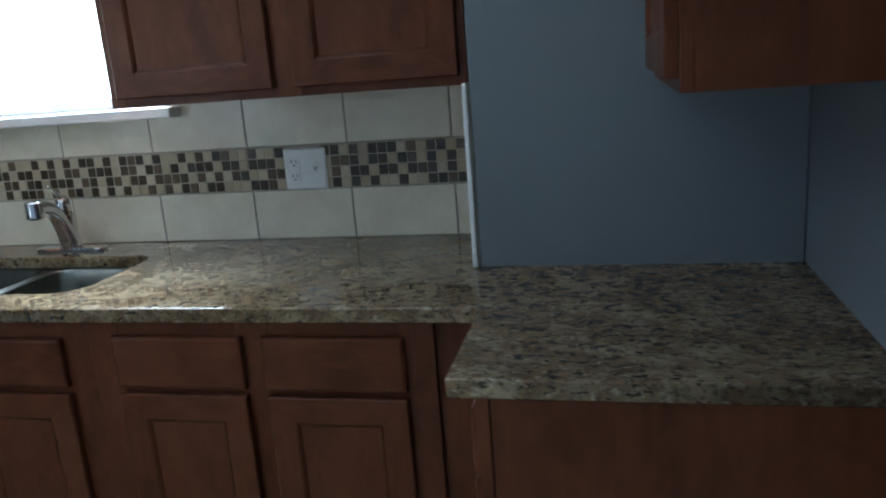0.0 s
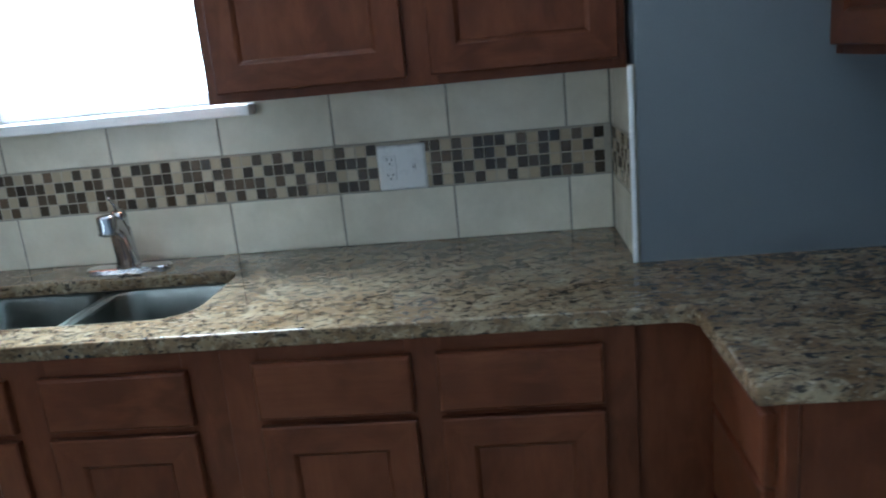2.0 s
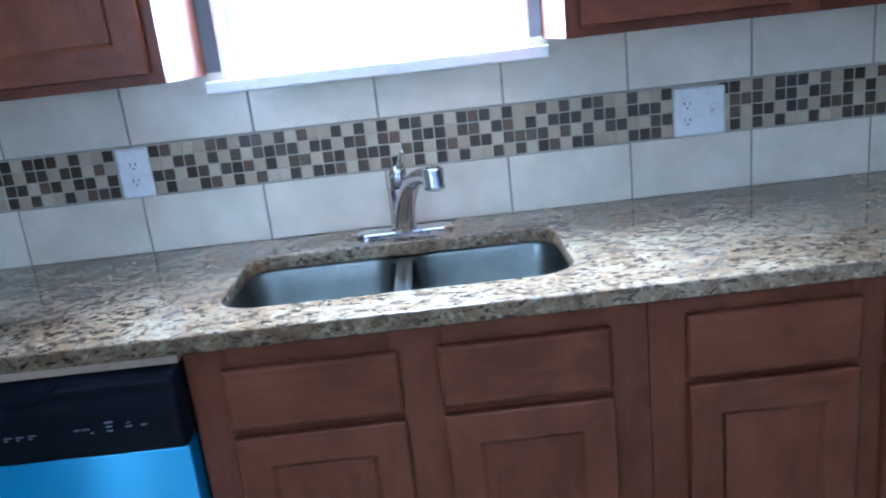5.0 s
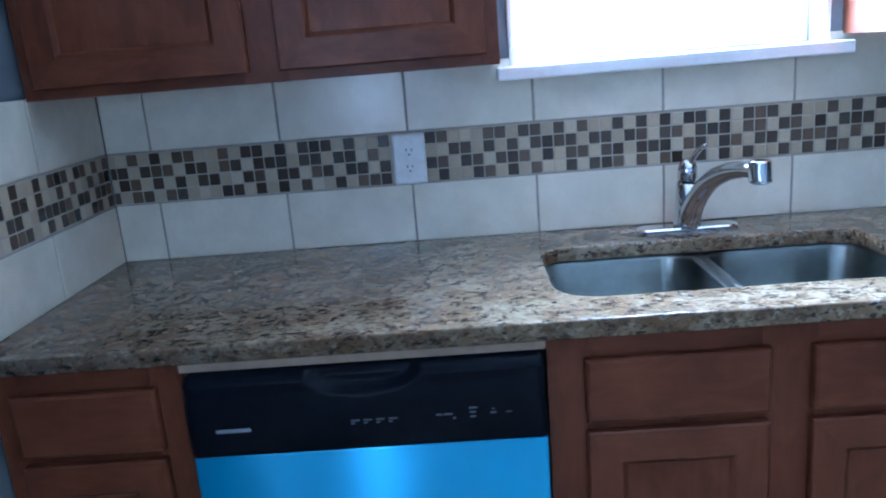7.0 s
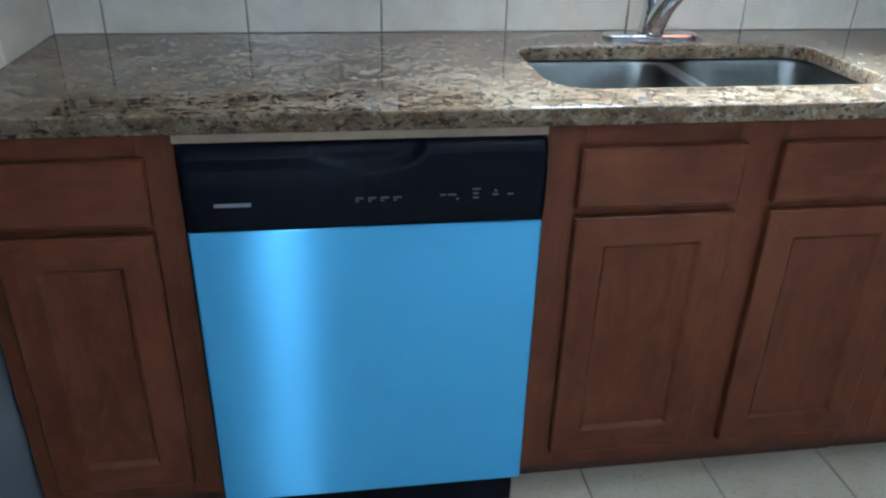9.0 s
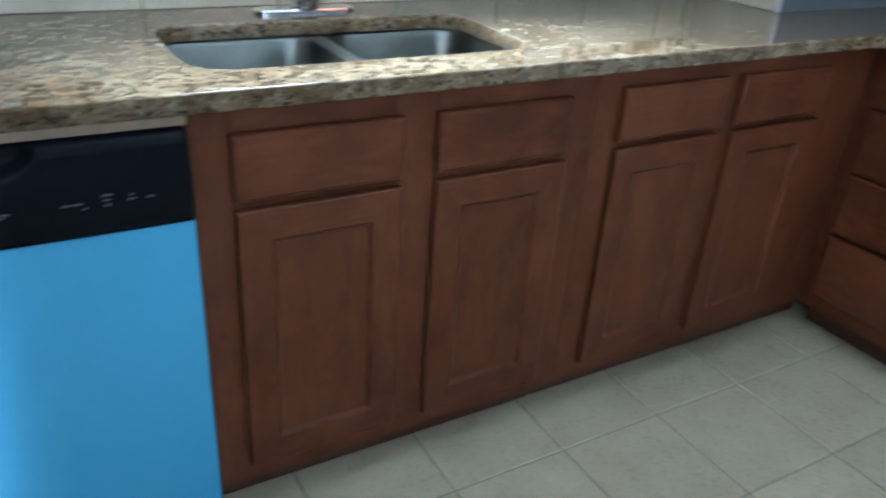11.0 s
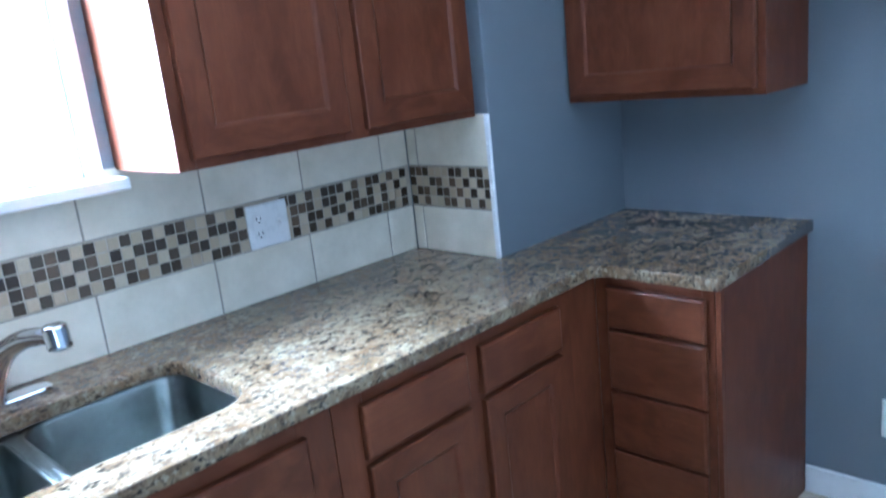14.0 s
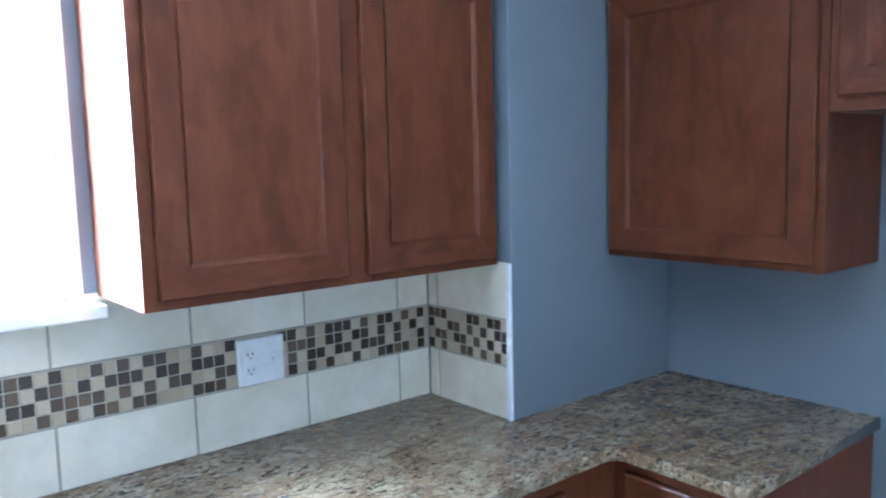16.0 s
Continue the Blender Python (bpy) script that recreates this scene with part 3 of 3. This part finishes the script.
part("body", tube(bmesh.new(), [(1.380, -0.078, COUNTER + 0.009), (1.380, -0.078, 0.930), (1.380, -0.079, 0.960), (1.380, -0.081, 1.025), (1.380, -0.082, 1.030)],
                  [0.033, 0.031, 0.027, 0.0245, 0.020], 28), CHROME, faucet, smooth=True)
handle = part("handle", tube(bmesh.new(), [(1.380, -0.082, 1.031), (1.380, -0.082, 1.035), (1.380, -0.083, 1.056), (1.381, -0.084, 1.070), (1.381, -0.085, 1.079), (1.382, -0.086, 1.081)],
                             [0.019, 0.0225, 0.0220, 0.0185, 0.011, 0.003], 28), CHROME, faucet, smooth=True)
ob = part("lever", tube(bmesh.new(), smooth_path([(1.383, -0.087, 1.066), (1.389, -0.108, 1.092), (1.395, -0.132, 1.110), (1.400, -0.152, 1.120)], 5),
                        [0.0065] * 8 + [0.006, 0.0058, 0.0055, 0.0055, 0.005, 0.005, 0.005, 0.0035], 14), CHROME, handle, smooth=True)
ob.matrix_parent_inverse = Matrix()
spine = smooth_path([(1.381, -0.082, 0.930), (1.392, -0.112, 0.990), (1.409, -0.155, 1.038), (1.429, -0.205, 1.065), (1.447, -0.252, 1.076), (1.460, -0.284, 1.078)], 7)
k = len(spine)
part("spout", tube(bmesh.new(), spine, [0.0265 - 0.0095 * min(1, i / (k * 0.8)) for i in range(k)], 24), CHROME, faucet, smooth=True)
part("spray_head", tube(bmesh.new(), [(1.464, -0.293, 1.1015), (1.464, -0.293, 1.1010), (1.464, -0.293, 1.0985), (1.464, -0.294, 1.0940), (1.465, -0.296, 1.066), (1.465, -0.297, 1.060), (1.465, -0.297, 1.056), (1.465, -0.297, 1.0555)],
                        [0.006, 0.0175, 0.0215, 0.0225, 0.0225, 0.0235, 0.0220, 0.016], 32), CHROME, faucet, smooth=True)
part("spray_face", tube(bmesh.new(), [(1.465, -0.297, 1.0557), (1.465, -0.297, 1.0530)], [0.015, 0.014], 24), SLOT, faucet, "dark spray nozzle face")


# ---- outlets ----
def plate(root, w, h):
    bm = bmesh.new()
    rings = []
    for inset, y in ((0, 0.0), (0, -0.003), (0.004, -0.0065), (0.006, -0.007)):
        rings.append([bm.verts.new((x, y, z)) for x, z in rounded(-w / 2 + inset, w / 2 - inset, -h / 2 + inset, h / 2 - inset, (0.005,) * 4, 3)])
    n = len(rings[0])
    for a, b in zip(rings, rings[1:]):
        for k in range(n):
            bm.faces.new((a[k], a[(k + 1) % n], b[(k + 1) % n], b[k]))
    bm.faces.new(rings[0][::-1])
    bm.faces.new(rings[-1])
    return bm


def local_part(name, bm, mat, parent, label="", smooth=False):
    ob = part(name, bm, mat, parent, label, smooth)
    ob.matrix_parent_inverse = Matrix()
    return ob


def face_holes(parent, cx, cz):
    for dx, h in ((-0.0065, 0.008), (0.0065, 0.0065)):
        local_part("slot", box(cx + dx - 0.0012, cx + dx + 0.0012, -0.0096, -0.0088, cz - h / 2, cz + h / 2), SLOT, parent)
    local_part("ground_hole", tube(bmesh.new(), [(cx, -0.0088, cz - 0.011), (cx, -0.0096, cz - 0.011)], 0.0024, 10), SLOT, parent)


def duplex(m, label):
    root = new("outlet")
    root.matrix_basis = m
    tagged(root, label, "outlet")
    local_part("cover_plate", plate(root, 0.080, 0.123), PLASTIC, root)
    for cz in (0.020, -0.020):
        r = local_part("receptacle", tube(bmesh.new(), [(0, -0.004, cz), (0, -0.0085, cz), (0, -0.009, cz)], [0.0165, 0.0165, 0.0155], 24), PLASTIC, root)
        face_holes(r, 0, cz + 0.003)
    for cz in (0.0, 0.048, -0.048):
        local_part("screw", tube(bmesh.new(), [(0, -0.0065, cz), (0, -0.0078, cz)], [0.003, 0.0025], 10), PLASTIC, root)
    return root


duplex(pose(0.737, 0.0, 1.119), "white duplex outlet in the mosaic band")
duplex(pose(RIGHT, -1.225, 0.318, 0, 0, -90), "white duplex outlet low on the blue wall")
two = new("outlet")
two.matrix_basis = pose(2.133, 0.0, 1.117)
tagged(two, "white double plate with grounded outlet and toggle switch", "outlet")
local_part("cover_plate", plate(two, 0.127, 0.118), PLASTIC, two)
gf = local_part("receptacle", box(-0.048, -0.015, -0.0088, -0.004, -0.033, 0.033, 0.0012), PLASTIC, two)
face_holes(gf, -0.0315, 0.023)
face_holes(gf, -0.0315, -0.017)
for cz in (0.005, -0.005):
    local_part("test_button", box(-0.038, -0.025, -0.0102, -0.0085, cz - 0.003, cz + 0.003, 0.0008), PLASTIC, gf)
sw = local_part("switch_frame", box(0.026, 0.037, -0.0082, -0.0055, -0.012, 0.012, 0.001), PLASTIC, two)
bm = box(0.0275, 0.0355, -0.021, -0.0075, -0.004, 0.004, 0.0015)
bm.transform(Matrix.Translation((0, -0.008, 0)) @ Matrix.Rotation(radians(-28), 4, 'X') @ Matrix.Translation((0, 0.008, 0)))
local_part("toggle", bm, PLASTIC, sw)
for cx in (-0.0315, 0.0315):
    for cz in (0.048, -0.048):
        local_part("screw", tube(bmesh.new(), [(cx, -0.0065, cz), (cx, -0.0078, cz)], [0.003, 0.0025], 10), PLASTIC, two)

# capped pipe stub with its valve, by the baseboard
pipe = thing("gas_pipe", (3.353, -1.355, 0.0), "dark iron pipe stub with shut-off valve by the baseboard", "pipe")
part("riser", tube(bmesh.new(), [(3.353, -1.355, 0.0), (3.353, -1.355, 0.125)], 0.0125, 16), IRON, pipe, smooth=True)
part("floor_ring", tube(bmesh.new(), [(3.353, -1.355, 0.0), (3.353, -1.355, 0.004), (3.353, -1.355, 0.007)], [0.030, 0.029, 0.014], 24), CHROME, pipe, "thin round metal floor ring")
valve = part("valve", tube(bmesh.new(), [(3.353, -1.355, 0.118), (3.353, -1.355, 0.122), (3.353, -1.355, 0.150), (3.353, -1.355, 0.175), (3.353, -1.355, 0.180)],
                           [0.016, 0.019, 0.021, 0.018, 0.012], 20), IRON, pipe, smooth=True)
stem = tube(bmesh.new(), [(3.353, -1.355, 0.146), (3.330, -1.350, 0.146), (3.326, -1.349, 0.146)], [0.010, 0.010, 0.007], 14)
block(stem, 3.317, 3.327, -1.358, -1.305, 0.136, 0.156, 0.004)
lever = part("valve_lever", stem, VALVE, valve, "small blue-grey valve lever")
lever.matrix_parent_inverse = Matrix()
part("outlet_stub", tube(bmesh.new(), [(3.353, -1.355, 0.178), (3.353, -1.355, 0.208), (3.353, -1.355, 0.212)], [0.0125, 0.0125, 0.009], 16), IRON, pipe, smooth=True)

# bright metal strip on the tile's outer edge
trim = bmesh.new()
block(trim, 2.6665, 2.678, -0.3530, -0.3455, COUNTER + 0.001, 1.336, 0.0034, 4)
block(trim, 2.6685, 2.6735, -0.3455, -0.337, COUNTER + 0.001, 1.336)
tagged(part("edge_trim", trim, ALU, None), "bright white metal strip along the tile edge", "edge trim", kind="structure")


# ---- tiles ----
def tile_mesh(name, w, h, d, ease, mat):
    """A tile in the xz plane, its face towards -y."""
    bm = bmesh.new()
    rings = []
    for inset, y in ((0, d), (0, ease), (ease, 0)):
        rings.append([bm.verts.new((x, y, z)) for x, z in ((inset, inset), (w - inset, inset), (w - inset, h - inset), (inset, h - inset))])
    for a, b in zip(rings, rings[1:]):
        for k in range(4):
            bm.faces.new((a[k], a[(k + 1) % 4], b[(k + 1) % 4], b[k]))
    bm.faces.new(rings[-1])
    return finish(name, bm, mat)


def notched_tile(x0, x1, z0, z1, cut):
    """A wall tile; what lies within cut ends under the window sill."""
    low = 1.2875
    if cut is None:
        pts = [(x0, z0), (x1, z0), (x1, z1), (x0, z1)]
    elif cut[0] - x0 < 0.01 and x1 - cut[1] < 0.01:
        pts = [(x0, z0), (x1, z0), (x1, low), (x0, low)]
    elif cut[0] - x0 < 0.01:
        pts = [(x0, z0), (x1, z0), (x1, z1), (cut[1], z1), (cut[1], low), (x0, low)]
    else:
        pts = [(x0, z0), (x1, z0), (x1, low), (cut[0], low), (cut[0], z1), (x0, z1)]
    bm = bmesh.new()
    cx, cz, e = (x0 + x1) / 2, (z0 + low) / 2, 0.0012
    rings = [[bm.verts.new((x + s * e * (1 if x < cx else -1), y, z + s * e * (1 if z < cz else -1))) for x, z in pts]
             for s, y in ((0, 0.006), (0, e), (1, 0))]
    n = len(pts)
    for p, q in zip(rings, rings[1:]):
        for k in range(n):
            bm.faces.new((p[k], p[(k + 1) % n], q[(k + 1) % n], q[k]))
    bm.faces.new(rings[-1])
    return finish("wall_tile", bm, WALL_TILE)


def lay(name, me, parent, m):
    ob = new(name, me)
    ob.parent = parent
    ob.matrix_basis = m
    return ob


BAND0, BAND1, TILE_TOP, GAP = 1.060, 1.182, 1.337, 0.005
bm = box(0.0, 2.675, 0.0022, TILE, COUNTER, 1.2875)
block(bm, 0.0, 0.990, 0.0022, TILE, 1.2875, TILE_TOP)
block(bm, 1.730, 2.675, 0.0022, TILE, 1.2875, TILE_TOP)
grout_n = tagged(part("backsplash", bm, GROUT, None), "cream ceramic tile backsplash with a mosaic band", "backsplash", kind="structure")
# below the sill the top row is cut to the board
JOINTS = (0.110, 0.428, 0.738, 1.041, 1.347, 1.654, 1.960, 2.264, 2.564)
ROWS_Z = ((COUNTER + 0.001, BAND0 - GAP), (BAND1 + GAP, TILE_TOP))
for z0, z1 in ROWS_Z:
    edges = [0.0, *JOINTS, 2.675]
    for a, b in zip(edges, edges[1:]):
        # tiles beside the window are notched round its opening
        lo, hi = max(a, WIN[0]), min(b, WIN[1])
        cut = (lo, hi) if z1 > 1.3 and hi > lo else None
        lay("wall_tile", notched_tile(a + GAP / 2 if a else 0.001, b - GAP / 2, z0, z1, cut), grout_n, Matrix.Translation((0, 0.0005 * random.random(), 0)))

grout_w = tagged(part("backsplash", box(-TILE, -0.0022, -0.650, 0.0, COUNTER, TILE_TOP), GROUT, None), "cream tile backsplash on the side wall", "backsplash", kind="structure")
grout_e = tagged(part("backsplash", box(2.6772, 2.675 + TILE, -0.345, 0.0, COUNTER, TILE_TOP), GROUT, None), "cream tile backsplash on the short return wall", "backsplash", kind="structure")
TURN_W, TURN_E = Matrix.Rotation(radians(90), 4, 'Z'), Matrix.Rotation(radians(-90), 4, 'Z')
for z0, z1 in ROWS_Z:
    for a, b in ((0.0, 0.305), (0.305, 0.610), (0.610, 0.650)):
        lay("wall_tile", tile_mesh("wall_tile", b - a - GAP, z1 - z0, 0.006, 0.0012, WALL_TILE), grout_w,
            Matrix.Translation((0.0, -b + GAP / 2, z0)) @ TURN_W)
    for a, b in ((0.0, 0.043), (0.043, 0.336)):
        lay("wall_tile", tile_mesh("wall_tile", b - a - GAP, z1 - z0, 0.006, 0.0012, WALL_TILE), grout_e,
            Matrix.Translation((2.675, -a - GAP / 2, z0)) @ TURN_E)

# mosaic band: D brown glass, L beige stone, dots hidden behind a cover plate
BAND = (
    "LDLDLDDLLDLDDLDLDDDLDLLD...DDLLLDDLDDLDLDLLDLDLDLDDLDLDDDLDLLDLDLDDLLDLLD....DDLDLDDDLDLDDLDLD",
    "DLDDDLDDLDDLDDDLDDLDDLDL...LLDDLDLDLDDDDLDDLDDLDDLDDDLDDLDDLDLDDDLDDLDDDL....LDDDLDDLDDLDLDLDL",
    "DDLDLDLDDLLDDLDDLDDLDDLD...DDLDDLDDDLDLDDLDDLDDDLDDLDDLDDLDDDDLDLDLDDLLDD....LDLDDLDDLDDDLDLLD",
    "LDDLDDLLLDDLDLDLDLLDLDDD...LDLLDDLDLDLLDLDDDLDLDDLDLDLDLLDLDLDDLDDLLLDDDL....LDLDLDLLDLLDDDDLD",
)
PITCH, CHIP, FIRST = 0.0281, 0.0250, 0.032
PZ = (BAND1 - BAND0) / 4
tagged(part("mosaic_bed", box(0.001, 2.674, 0.0012, 0.0021, BAND0 - 0.001, BAND1 + 0.001), MOSAIC_GROUT, grout_n), "beige mosaic grout")
chip = {"D": tile_mesh("mosaic_chip", CHIP, PZ - 0.0034, 0.004, 0.0012, GLASS_CHIP), "L": tile_mesh("mosaic_chip", CHIP, PZ - 0.0034, 0.004, 0.0010, STONE_CHIP)}
for r, line in enumerate(BAND):
    z = BAND1 - (r + 1) * PZ + 0.0017
    for c, kind in enumerate(line):
        x = FIRST + PITCH * (c - 0.5) + 0.0006
        if kind == ".":
            continue
        lay("mosaic_chip", chip[kind], grout_n, Matrix.Translation((x, -0.0008 + 0.0008 * random.random(), z)))
    cut = tile_mesh("mosaic_chip", FIRST - PITCH / 2 - 0.004, PZ - 0.0034, 0.004, 0.001, (STONE_CHIP, GLASS_CHIP)[r % 2])
    lay("mosaic_chip", cut, grout_n, Matrix.Translation((0.002, 0.0, z)))
part("mosaic_bed", box(-0.0021, -0.0012, -0.648, -0.001, BAND0 - 0.001, BAND1 + 0.001), MOSAIC_GROUT, grout_w)
part("mosaic_bed", box(2.6762, 2.6771, -0.336, -0.001, BAND0 - 0.001, BAND1 + 0.001), MOSAIC_GROUT, grout_e)
SIDE = ("DLDLDDLDDDLDLLDLDDLDDLD", "DDLDLLDLDLLDLDDLDLDDLDL", "DDDLDDLDDDDDLLDDLDLLDDL", "DLDDLLDDDLDLLDDDLLDLDDD")
RETURN = ("DDDLLLDDLDDL", "DLLDDLDLDLDD", "LDDLDDLDLDLD", "DLDLLDDLDLDL")
for r in range(4):
    z = BAND1 - (r + 1) * PZ + 0.0017
    for c in range(23):
        lay("mosaic_chip", chip[SIDE[r][c]], grout_w, Matrix.Translation((0.0, -0.003 - PITCH * (c + 1), z)) @ TURN_W)
    for c in range(12):
        lay("mosaic_chip", chip[RETURN[r][c]], grout_e, Matrix.Translation((2.675, -0.001 - PITCH * c, z)) @ TURN_E)

# floor tiles
FX, FY, FS, FG = 2.372, -0.752, 0.303, 0.005
shapes = {}
for i in range(-8, 5):
    for j in range(-9, 4):
        a, b = max(FX + FS * i + FG / 2, -0.007), min(FX + FS * (i + 1) - FG / 2, RIGHT - 0.001)
        p, q = max(FY + FS * j + FG / 2, BACK), min(FY + FS * (j + 1) - FG / 2, 0.006)
        if b - a < 0.01 or q - p < 0.01:
            continue
        key = (round(b - a, 3), round(q - p, 3))
        if key not in shapes:
            bm = bmesh.new()
            rings = []
            for inset, z in ((0, -0.004), (0, -0.0018), (0.0018, 0.0)):
                rings.append([bm.verts.new((x, y, z)) for x, y in ((inset, inset), (b - a - inset, inset), (b - a - inset, q - p - inset), (inset, q - p - inset))])
            for s, t in zip(rings, rings[1:]):
                for k in range(4):
                    bm.faces.new((s[k], s[(k + 1) % 4], t[(k + 1) % 4], t[k]))
            bm.faces.new(rings[-1])
            shapes[key] = finish("floor_tile", bm, FLOOR_TILE)
        lay("floor_tile", shapes[key], floor, Matrix.Translation((a, p, 0.0)))
